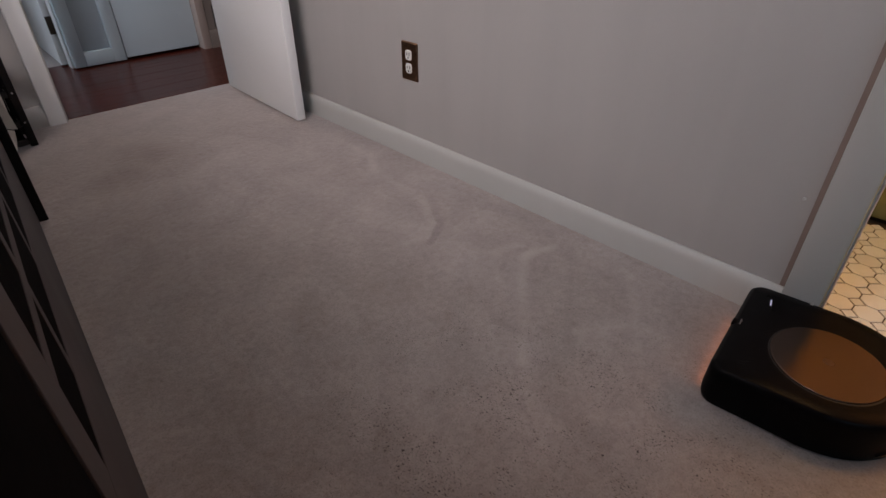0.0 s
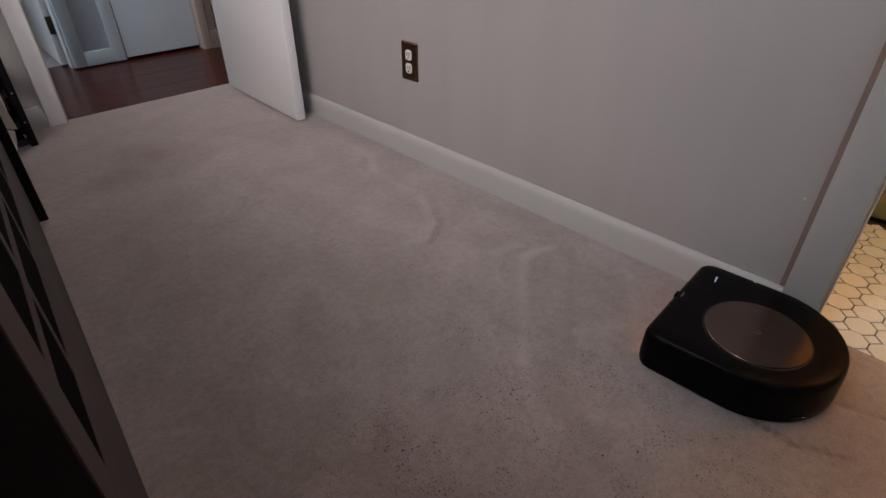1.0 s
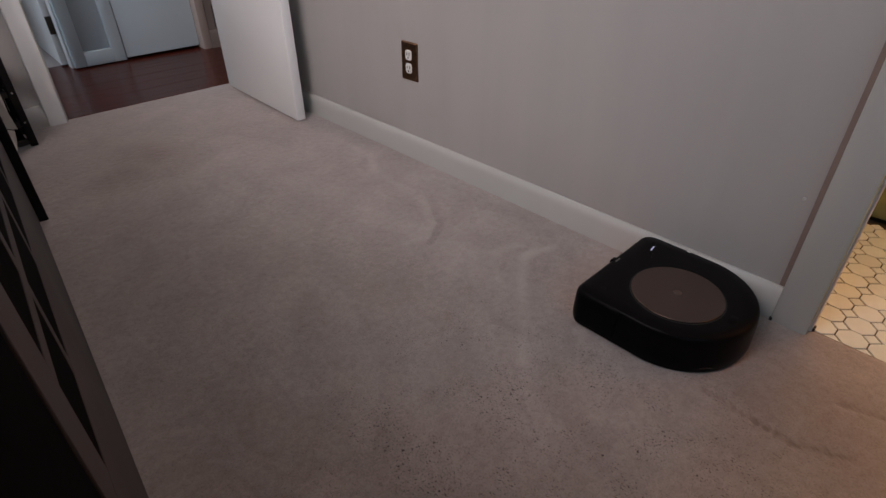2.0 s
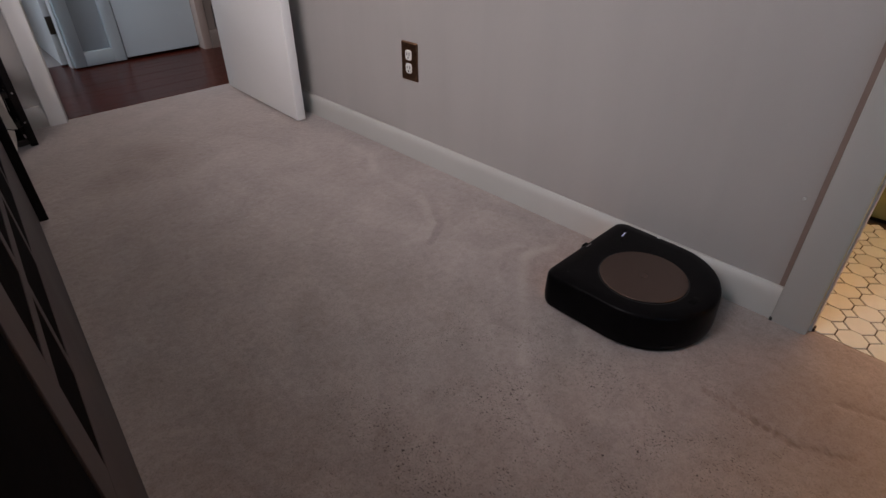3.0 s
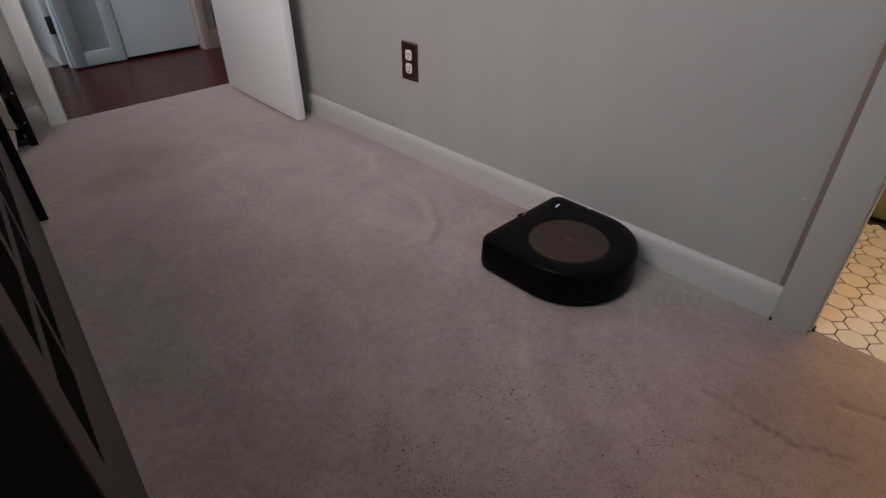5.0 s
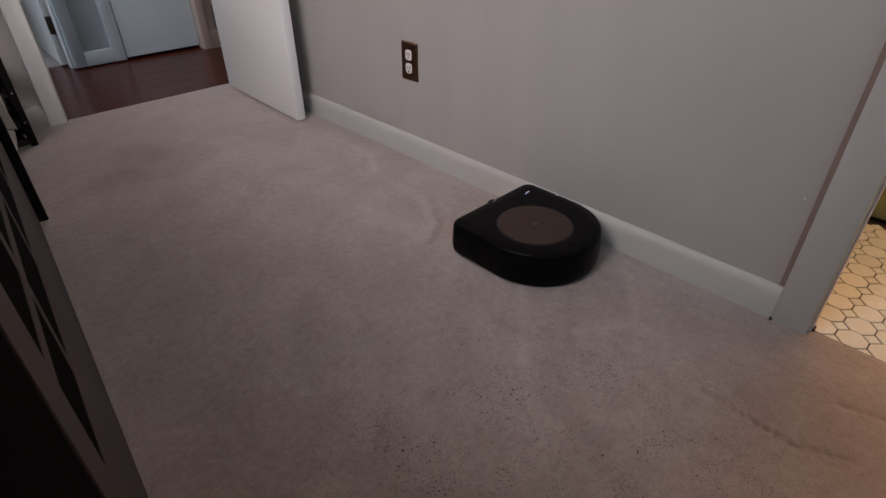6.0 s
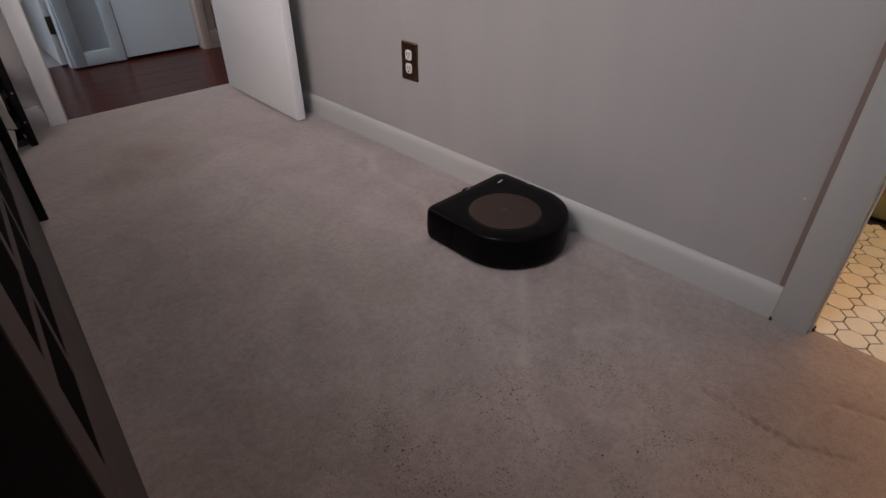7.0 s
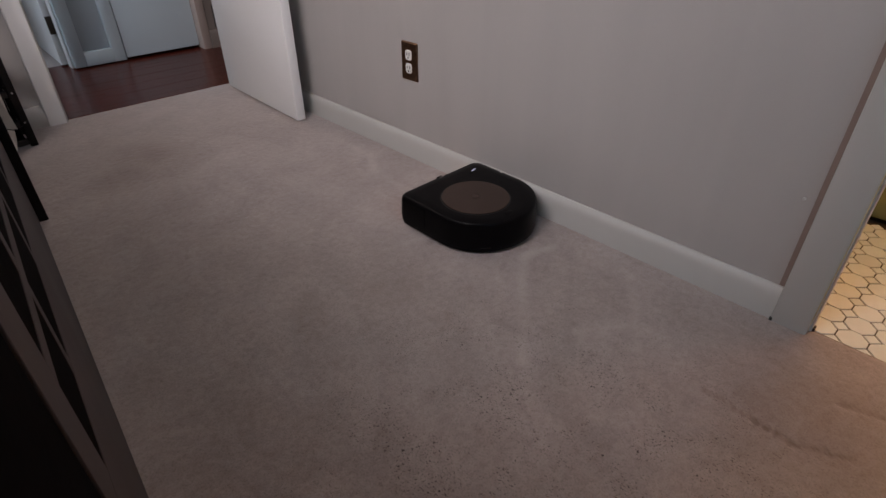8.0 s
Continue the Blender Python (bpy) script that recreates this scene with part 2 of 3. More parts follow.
def carpet():
    """Cut pile: a fine uneven sheet near the walk of the cleaner, a coarse one beyond."""
    nx, ny = 280, 480
    xs = np.linspace(-1.35, 0.006, nx)
    ys = np.linspace(-0.35, 2.447, ny)
    gx, gy = np.meshgrid(xs, ys)
    rng = np.random.default_rng(5)
    z = rng.uniform(-0.0006, 0.0004, gx.shape)
    # soil by the bathroom door, spread wider in place of dimmer light
    soil_shade = 0.42 * np.exp(-((gx + 0.19) / 0.17) ** 2 - ((gy - 0.0) / 0.14) ** 2)
    # dark patches: the first two paint the cabinet's shadow together with soil
    for px, py, sx, sy, much in ((-0.62, 1.90, 0.10, 0.10, 0.42), (-0.76, 1.78, 0.12, 0.09, 0.36), (-0.50, 0.80, 0.10, 0.07, 0.12), (-0.68, 1.12, 0.12, 0.16, 0.1)):
        soil_shade = np.maximum(soil_shade, much * np.exp(-((gx - px) / sx) ** 2 - ((gy - py) / sy) ** 2))
    # creases from treading near the bathroom door, their shade put into the colour
    for (ax, ay), (bx, by), deep in (((-0.300, 0.140), (-0.306, 0.06), 0.002), ((-0.306, 0.06), (-0.310, 0.0), 0.003), ((-0.310, 0.0), (-0.272, -0.085), 0.003),
                                     ((-0.162, -0.035), (-0.143, -0.1), 0.003)):
        u = np.clip(((gx - ax) * (bx - ax) + (gy - ay) * (by - ay)) / ((bx - ax) ** 2 + (by - ay) ** 2), 0, 1)
        far = np.hypot(gx - ax - u * (bx - ax), gy - ay - u * (by - ay))
        z -= deep * np.exp(-(far / 0.009) ** 2) * rng.uniform(0.6, 1.2, gx.shape)
        soil_shade = np.maximum(soil_shade, 300 * deep * np.exp(-(far / 0.011) ** 2) * rng.uniform(0.3, 1.0, gx.shape))
    z[0, :] = z[-1, :] = z[:, 0] = z[:, -1] = -0.001
    # the edge at the bathroom stands a little proud of the tiles
    z[:, -14:] += np.linspace(0, 0.003, 14) * (ys < 0.066)[:, None]
    verts = np.stack([gx + rng.uniform(-0.0012, 0.0012, gx.shape), gy + rng.uniform(-0.0012, 0.0012, gx.shape), z], -1).reshape(-1, 3)
    i = (np.arange(ny - 1)[:, None] * nx + np.arange(nx - 1)[None, :]).reshape(-1)
    faces = np.stack([i, i + 1, i + nx + 1, i + nx], -1)
    base = len(verts)
    extra = [(-2.03, -2.0), (-1.35, -2.0), (-1.35, 2.447), (-2.03, 2.447), (0.006, -2.0), (0.006, -0.35), (-1.35, -0.35)]
    verts = np.vstack([verts, [(x, y, -0.001) for x, y in extra]])
    faces = faces.tolist() + [[base, base + 1, base + 2, base + 3], [base + 1, base + 4, base + 5, base + 6]]
    me = bpy.data.meshes.new("carpet")
    me.from_pydata(verts.tolist(), [], faces)
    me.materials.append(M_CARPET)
    me.polygons.foreach_set("use_smooth", [True] * len(me.polygons))
    # vacuum strokes: light and shade of the leaning pile, put into the colour
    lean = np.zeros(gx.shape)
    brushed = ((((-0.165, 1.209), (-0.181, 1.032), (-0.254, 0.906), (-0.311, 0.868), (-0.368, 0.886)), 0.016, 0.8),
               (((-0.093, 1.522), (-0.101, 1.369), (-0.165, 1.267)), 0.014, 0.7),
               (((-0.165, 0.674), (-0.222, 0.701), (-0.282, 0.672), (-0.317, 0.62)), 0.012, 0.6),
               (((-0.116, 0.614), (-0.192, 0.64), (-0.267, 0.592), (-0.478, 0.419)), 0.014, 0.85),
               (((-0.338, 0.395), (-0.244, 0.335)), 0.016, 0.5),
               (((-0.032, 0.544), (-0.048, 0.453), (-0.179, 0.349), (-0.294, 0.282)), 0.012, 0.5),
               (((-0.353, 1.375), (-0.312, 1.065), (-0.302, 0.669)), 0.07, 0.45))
    dark_lean = ((((-0.148, 1.173), (-0.149, 1.017), (-0.239, 0.892), (-0.322, 0.841)), 0.014, 0.8),
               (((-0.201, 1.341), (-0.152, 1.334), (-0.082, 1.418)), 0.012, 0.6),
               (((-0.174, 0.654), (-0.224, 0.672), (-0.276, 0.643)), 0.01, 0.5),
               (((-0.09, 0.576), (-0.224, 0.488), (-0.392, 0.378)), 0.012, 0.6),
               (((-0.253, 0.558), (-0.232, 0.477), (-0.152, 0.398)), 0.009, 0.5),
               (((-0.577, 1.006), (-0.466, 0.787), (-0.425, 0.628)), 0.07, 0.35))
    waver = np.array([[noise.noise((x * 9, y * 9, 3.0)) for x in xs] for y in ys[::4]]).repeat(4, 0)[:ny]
    for way, wide, much in brushed + tuple((way, wide, -much) for way, wide, much in dark_lean):
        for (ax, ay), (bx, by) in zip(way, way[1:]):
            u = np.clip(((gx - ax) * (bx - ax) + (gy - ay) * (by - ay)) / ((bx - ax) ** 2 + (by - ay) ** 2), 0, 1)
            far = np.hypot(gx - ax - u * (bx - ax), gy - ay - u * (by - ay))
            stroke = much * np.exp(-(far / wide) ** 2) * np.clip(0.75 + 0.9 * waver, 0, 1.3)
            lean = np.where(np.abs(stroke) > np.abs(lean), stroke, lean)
    me.attributes.new("soil_shade", "FLOAT", "POINT").data.foreach_set("value", np.concatenate([soil_shade.reshape(-1), np.zeros(len(extra))]).astype(np.float32))
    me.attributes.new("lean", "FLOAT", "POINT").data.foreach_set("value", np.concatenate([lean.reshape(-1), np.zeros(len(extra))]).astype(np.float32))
    return tagged(new("floor_carpet", me), "beige-grey cut pile carpet with vacuum tracks", "carpet", kind="structure")


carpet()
structure("ground", boxes(((-2.9, -2.3, -0.12), (1.8, 4.6, -0.03))), M_GROUT, "dark subfloor slab under the rooms")
structure("wall_east", boxes(((0, JAMB, -0.02), (0.026, 0.16, TOP)), ((0, 0.16, -0.02), (0.12, Y1 + 0.12, TOP)), ((0, JAMB - 0.78, DOOR_H), (0.12, JAMB, TOP)),
                             ((0, -2.0, -0.02), (0.12, JAMB - 0.78, TOP))), M_WALL, "warm grey painted plaster wall")
structure("wall_north", boxes(((-2.62, Y1, -0.02), (OPEN_L - 0.02, Y1 + 0.12, TOP)), 
                              ((OPEN_L - 0.02, Y1, DOOR_H), (OPEN_R + 0.0198, Y1 + 0.12, TOP))), M_WALL, "warm grey painted wall with a hall doorway")
structure("wall_south", boxes(((-2.14, -2.12, -0.02), (-2.0, -2.0, TOP)), ((-1.16, -2.12, -0.02), (0.12, -2.0, TOP)), ((-2.0, -2.12, -0.02), (-1.16, -2.0, 1.36)),
                              ((-2.0, -2.12, 2.2), (-1.16, -2.0, TOP))), M_WALL, "warm grey painted wall with a window opening")
structure("wall_west", boxes(((-2.14, -2.0, -0.02), (-2.02, -0.08, TOP)), ((-2.14, 0.98, -0.02), (-2.02, Y1, TOP)),
                             ((-2.14, -0.08, -0.02), (-2.02, 0.98, 1.13)), ((-2.14, -0.08, 2.31), (-2.02, 0.98, TOP))), M_WALL, "warm grey painted wall with a window opening")
structure("ceiling", boxes(((-2.74, -2.12, TOP), (1.8, 4.6, TOP + 0.1))), M_CEIL, "white painted plaster ceiling")


def baseboard_bm(a, b, normal, height=0.0755, thick=0.014):
    """A board with an eased top between two floor points, standing off along normal."""
    a, b, n = Vector((*a, 0)), Vector((*b, 0)), Vector((*normal, 0))
    prof = [(0, -0.02), (thick, -0.02), (thick, height * 0.62), (thick * 0.96, height * 0.76), (thick * 0.84, height * 0.87), (thick * 0.64, height * 0.95), (thick * 0.4, height), (0, height)]
    bm = bmesh.new()
    ends = [[bm.verts.new(p + n * t + Vector((0, 0, z))) for t, z in prof] for p in (a, b)]
    k = len(prof)
    for i in range(k):
        bm.faces.new((ends[0][i], ends[0][(i + 1) % k], ends[1][(i + 1) % k], ends[1][i]))
    bm.faces.new(ends[0])
    bm.faces.new(list(reversed(ends[1])))
    return bm


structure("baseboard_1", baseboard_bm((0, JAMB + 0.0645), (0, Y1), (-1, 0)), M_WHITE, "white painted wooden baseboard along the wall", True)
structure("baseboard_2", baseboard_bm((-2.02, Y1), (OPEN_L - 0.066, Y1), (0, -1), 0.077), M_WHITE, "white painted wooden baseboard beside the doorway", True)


def casing(name, items, label, paint=None):
    bm = bmesh.new()
    for lo, hi in items:
        add_box(bm, lo, hi, 0.004)
    return structure(name, bm, paint or M_WHITE, label, True)


# bathroom doorway
bath_casing = casing("trim_bathroom", [((-0.018, JAMB - 0.004, -0.01), (0, JAMB + 0.064, DOOR_H + 0.064)),
                                       ((-0.018, JAMB - 0.842, -0.01), (0, JAMB - 0.776, DOOR_H + 0.064)),
                                       ((-0.018, JAMB - 0.776, DOOR_H), (0, JAMB - 0.004, DOOR_H + 0.064))], "white painted flat door casing with a worn edge")
# thin strip that paints the casing's shadow onto the wall
part("caulk_line", boxes(((-0.004, JAMB + 0.064, 0.078), (-0.0005, JAMB + 0.075, DOOR_H)), bev=0.001), M_GAP_SHADOW, bath_casing, "brown strip painting the shadow beside the casing")
part("worn_edge", boxes(((-0.0187, JAMB - 0.0046, 0.03), (-0.0165, JAMB - 0.0026, DOOR_H))), M_BARE, bath_casing, "bare wood edge where paint has worn off")
# two dark blocks take the place of shade at the trim's feet
part("gap", boxes(((-0.0186, JAMB + 0.060, -0.002), (-0.010, JAMB + 0.066, 0.007)), bev=0.001), M_DARK, bath_casing, "dark block painting the shade under the casing's corner")
part("gap", boxes(((0.004, JAMB - 0.0125, -0.002), (0.018, JAMB - 0.0075, 0.009)), bev=0.001), M_DARK, bath_casing, "dark block painting the shade at the jamb's foot")
# lighter paint than the casing's, in place of lamp light on the jamb
structure("door_jamb_1", boxes(((0.0, JAMB - 0.0085, -0.01), (0.026, JAMB - 0.0005, DOOR_H)), ((0.0, JAMB - 0.779, -0.01), (0.135, JAMB - 0.762, DOOR_H)), bev=0.002), M_DOOR, "white painted wooden door jamb", True)

# hall doorway
# lighter door paint here makes up for light missing on this casing
casing("trim_hall", [((OPEN_L - 0.066, Y1 - 0.02, -0.01), (OPEN_L - 0.008, Y1, DOOR_H + 0.07)),
                     ((OPEN_L - 0.008, Y1 - 0.02, DOOR_H), (OPEN_R, Y1, DOOR_H + 0.07))], "white painted rounded door casing at the hall", M_DOOR)
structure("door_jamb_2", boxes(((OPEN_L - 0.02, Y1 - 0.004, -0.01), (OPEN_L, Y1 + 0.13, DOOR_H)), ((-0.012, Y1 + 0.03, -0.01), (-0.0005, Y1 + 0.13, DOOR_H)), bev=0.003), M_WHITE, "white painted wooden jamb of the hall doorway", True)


def room_door():
    """The open slab door, swung into the room, nearly parallel to the wall."""
    d = empty("door_1", pose(-0.088, 2.395, 0, 0, 0, -2.1), "white painted slab door standing open on the carpet", "door")
    tagged(d, kind="structure")
    part("door_leaf", boxes(((0, -0.60, 0.007), (0.035, 0, DOOR_H - 0.01)), bev=0.003), M_DOOR, d, smooth=True)
    for z in (0.25, 1.75):
        part("hinge", boxes(((-0.002, -0.003, z), (0.03, 0.012, z + 0.09)), bev=0.002), M_HINGE, d, "dark bronze hinge")
    for sx in (-0.05, 0.085):
        k = cyl(0.026, -0.02, 0.02, 20, 0.008)
        part("door_knob", k, M_STEEL, d, "dull steel knob", True, pose(sx, -0.54, 0.95, 0, 90, 0))
    return d


room_door()


# ---- the hall ----
HALL_Y = 3.19
structure("wall_hall_west", boxes(((-2.6, HALL_Y + 0.07, -0.02), (-1.42, HALL_Y + 0.17, TOP)), ((-1.42, HALL_Y + 0.07, DOOR_H), (-0.49, HALL_Y + 0.17, TOP))), M_DOOR, "white painted hall wall with an open doorway")
structure("wall_hall", boxes(((0.168, HALL_Y - 0.075, -0.02), (1.2, HALL_Y + 0.2, TOP)),
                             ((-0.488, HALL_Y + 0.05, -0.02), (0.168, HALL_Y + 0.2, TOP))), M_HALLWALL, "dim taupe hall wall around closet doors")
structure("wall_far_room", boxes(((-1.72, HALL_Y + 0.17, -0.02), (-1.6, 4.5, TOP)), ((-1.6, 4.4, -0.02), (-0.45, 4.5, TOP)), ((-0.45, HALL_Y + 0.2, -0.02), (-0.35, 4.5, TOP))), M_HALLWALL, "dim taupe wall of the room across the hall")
structure("floor_far_room", boxes(((-1.6, HALL_Y + 0.085, -0.03), (-0.45, 4.4, -0.002))), M_CARPET, "pale carpet in the room across the hall")
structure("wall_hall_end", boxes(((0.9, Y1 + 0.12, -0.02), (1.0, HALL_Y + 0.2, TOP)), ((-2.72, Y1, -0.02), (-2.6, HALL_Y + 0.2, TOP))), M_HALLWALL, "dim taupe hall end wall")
structure("trim_closet_1", boxes(((-0.506, HALL_Y + 0.004, 0), (-0.497, HALL_Y + 0.066, DOOR_H)), bev=0.003), M_DOOR, "white painted closet door casing", True)
structure("trim_closet_2", boxes(((0.122, HALL_Y - 0.085, 0), (0.168, HALL_Y + 0.05, DOOR_H)), bev=0.004), M_TAN, "tan painted closet door casing", True)
structure("baseboard_3", baseboard_bm((-2.6, HALL_Y + 0.07), (-1.42, HALL_Y + 0.07), (0, -1), 0.09), M_WHITE, "white painted hall baseboard", True)
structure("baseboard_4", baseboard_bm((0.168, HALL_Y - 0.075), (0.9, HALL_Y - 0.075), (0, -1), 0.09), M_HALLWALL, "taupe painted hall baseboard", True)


def closet_leaf(name, x0, x1, y, z0, panel, label):
    d = tagged(empty(name, pose(x0, y, 0), label, "door"), kind="structure")
    w = x1 - x0
    if panel:
        part("frame", boxes(((0, 0, z0), (0.055, 0.035, DOOR_H)), ((w - 0.055, 0, z0), (w, 0.035, DOOR_H)), ((0.055, 0, z0), (w - 0.055, 0.035, z0 + 0.065)),
                            ((0.055, 0, 0.92), (w - 0.055, 0.035, 1.02)), ((0.055, 0, DOOR_H - 0.09), (w - 0.055, 0.035, DOOR_H)), bev=0.002), M_HALLDOOR, d, smooth=True)
        for a, b in ((z0 + 0.065, 0.92), (1.02, DOOR_H - 0.09)):
            part("panel", boxes(((0.055, 0.022, a), (w - 0.055, 0.032, b)), bev=0.003), M_RECESS_SHADE, d, "recessed blue-grey door panel, darkened for its recess shade")
    else:
        part("leaf", boxes(((0, 0, z0), (w, 0.035, DOOR_H)), bev=0.003), M_HALLDOOR, d, smooth=True)
    return d


closet_leaf("door_2", -0.50, -0.262, HALL_Y - 0.035, 0.008, True, "pale blue-white panelled closet door, closed")
closet_leaf("door_3", -0.258, 0.120, HALL_Y - 0.03, 0.016, False, "pale grey flush closet door, closed")


def far_door():
    """A door hinged on the closet's jamb, swung open into the room across the hall."""
    d = tagged(empty("door_4", pose(-0.531, HALL_Y + 0.083, 0, 0, 0, -2.0), "white painted door standing open across the hall", "door"), kind="structure")
    part("leaf", boxes(((0, 0, 0.008), (0.033, 0.62, DOOR_H)), bev=0.002), M_DOOR, d, smooth=True)
    for z in (0.152, 1.75):
        h = part("hinge", boxes(((0.001, -0.011, z), (0.027, -0.001, z + 0.08)), bev=0.002), M_HINGE, d, "dark bronze hinge plate", True)
        part("pin", cyl(0.005, z - 0.004, z + 0.084, 12), M_HINGE, h, at=pose(0.029, -0.013, 0))


far_door()
hall_floor = structure("floor_hall", boxes(((-2.6, Y1 + 0.02, -0.03), (0.9, HALL_Y + 0.3, -0.012))), M_GROUT, "dark cherry hardwood hall floor")

# ---- the bathroom ----
BX, BY0, BY1 = 1.5, -1.4, 0.75
structure("wall_bathroom", boxes(((BX, BY0, -0.02), (BX + 0.1, BY1, TOP)), ((0.12, BY1, -0.02), (BX + 0.1, BY1 + 0.1, TOP)), ((0.12, BY0 - 0.1, -0.02), (BX + 0.1, BY0, TOP))), M_BATHWALL, "cream painted bathroom wall")
bath_floor = structure("floor_bathroom", boxes(((0.012, BY0, -0.03), (BX, BY1, -0.0025))), M_GROUT, "ivory octagon tile floor with dark grout")
structure("threshold", boxes(((0.0055, JAMB - 0.762, -0.02), (0.0105, JAMB - 0.014, 0.0008)), bev=0.001), M_STRIP, "thin worn wooden threshold strip")


def ceiling_lamp(x, y, label):
    lamp = empty("ceiling_lamp", pose(x, y, TOP), label, "ceiling lamp")
    part("base", cyl(0.11, -0.03, 0.0, 28, 0.004), M_STEEL, lamp, smooth=True)
    part("shade", cyl(0.15, -0.075, -0.03, 28, 0.02), M_BULB, lamp, "warm glowing glass shade", True)


ceiling_lamp(0.44, 0.14, "warm glowing glass bathroom ceiling lamp")
# hall fixture added out of view, just above the hall's area light
ceiling_lamp(-0.42, 2.86, "added, unseen hall ceiling lamp of warm glowing glass")


def added_bounce_lamp():
    """A bar with three glass shades on the bathroom's far wall, added out of view for the warm bounce fill."""
    v = empty("unseen_wall_lamp", pose(BX, -0.8, 1.82), "added, unseen steel bathroom wall lamp with three warm glowing shades", "wall lamp")
    part("bar", boxes(((-0.03, -0.33, -0.03), (-0.001, 0.33, 0.03)), bev=0.004), M_STEEL, v, smooth=True)
    for y in (-0.22, 0.0, 0.22):
        part("shade", cyl(0.045, -0.09, 0.02, 20, 0.01), M_BULB, v, "warm glowing glass shade", True, pose(-0.08, y, 0))


added_bounce_lamp()


def vanity():
    v = empty("bathroom_cabinet", pose(0.605, 0.0, 0), "olive painted bathroom cabinet on a dark toe kick", "cabinet")
    part("body", boxes(((0, -0.25, 0.009), (0.45, 0.72, 0.42)), bev=0.004), M_OLIVE, v, smooth=True)
    part("toe_kick", boxes(((0.008, -0.24, -0.003), (0.44, 0.71, 0.009))), M_DARK, v, "dark recessed base")
    part("top", boxes(((-0.02, -0.27, 0.42), (0.47, 0.74, 0.45)), bev=0.006), M_IVORY, v, "ivory worktop", True)
    for y in (-0.24, 0.245):
        dr = part("door", boxes(((-0.016, y, 0.06), (-0.0005, y + 0.465, 0.40)), bev=0.003), M_OLIVE, v, smooth=True)
        part("knob", cyl(0.014, 0, 0.025, 14, 0.005), M_STEEL, dr, "steel knob", True, pose(-0.016, y + 0.42, 0.36, 0, -90, 0))


vanity()


# ---- things in the bedroom ----
def outlet():
    o = empty("wall_outlet", pose(0, 1.264, 0.309, 0, 0, 0), "aged copper outlet plate with two ivory sockets", "outlet")

    def rr(w, h, r, n=5):
        def f(inset):
            pts = []
            for cx, cz, a0 in ((w - r, h - r, 0), (-(w - r), h - r, 90), (-(w - r), -(h - r), 180), (w - r, -(h - r), 270)):
                for k in range(n + 1):
                    a = radians(a0 + 90 * k / n)
                    pts.append((cx + (r - inset) * math.cos(a), cz + (r - inset) * math.sin(a)))
            return pts
        return f
    turn = pose(0, 0, 0, 90, 0, -90)       # the plate's face looks into the room
    bm = bmesh.new()
    add_prism(bm, rr(0.035, 0.057, 0.004), [(0, 0.0), (0, 0.0025), (0.003, 0.006)])
    part("plate", bm, M_COPPER, o, smooth=True, at=turn)
    for z in (0.0195, -0.0195):
        bm = bmesh.new()
        add_prism(bm, rr(0.0135, 0.0148, 0.0085), [(0, 0.004), (0, 0.0075), (0.001, 0.0085)])
        s = part("socket", bm, M_IVORY, o, "ivory plastic socket", True, turn @ pose(0, z, 0))
        for x in (-0.0052, 0.0052):
            part("slot", boxes(((x - 0.0011, -0.001, 0.0082), (x + 0.0011, 0.0075, 0.0089))), M_DARK, s)
        part("ground_hole", cyl(0.0026, 0.0082, 0.0089, 12), M_DARK, s, at=pose(0, -0.0075, 0))
    part("screw", cyl(0.0032, 0.0055, 0.0072, 12, 0.0006), M_COPPER, o, smooth=True, at=turn)


outlet()
screw = empty("wall_anchor", pose(0, 0.163, 0.268), "small dull grey wall anchor in the plaster", "wall anchor")
part("plug", cyl(0.0035, 0, 0.003, 12, 0.001), M_ANCHOR, screw, smooth=True, at=pose(0, 0, 0, 0, -90, 0))


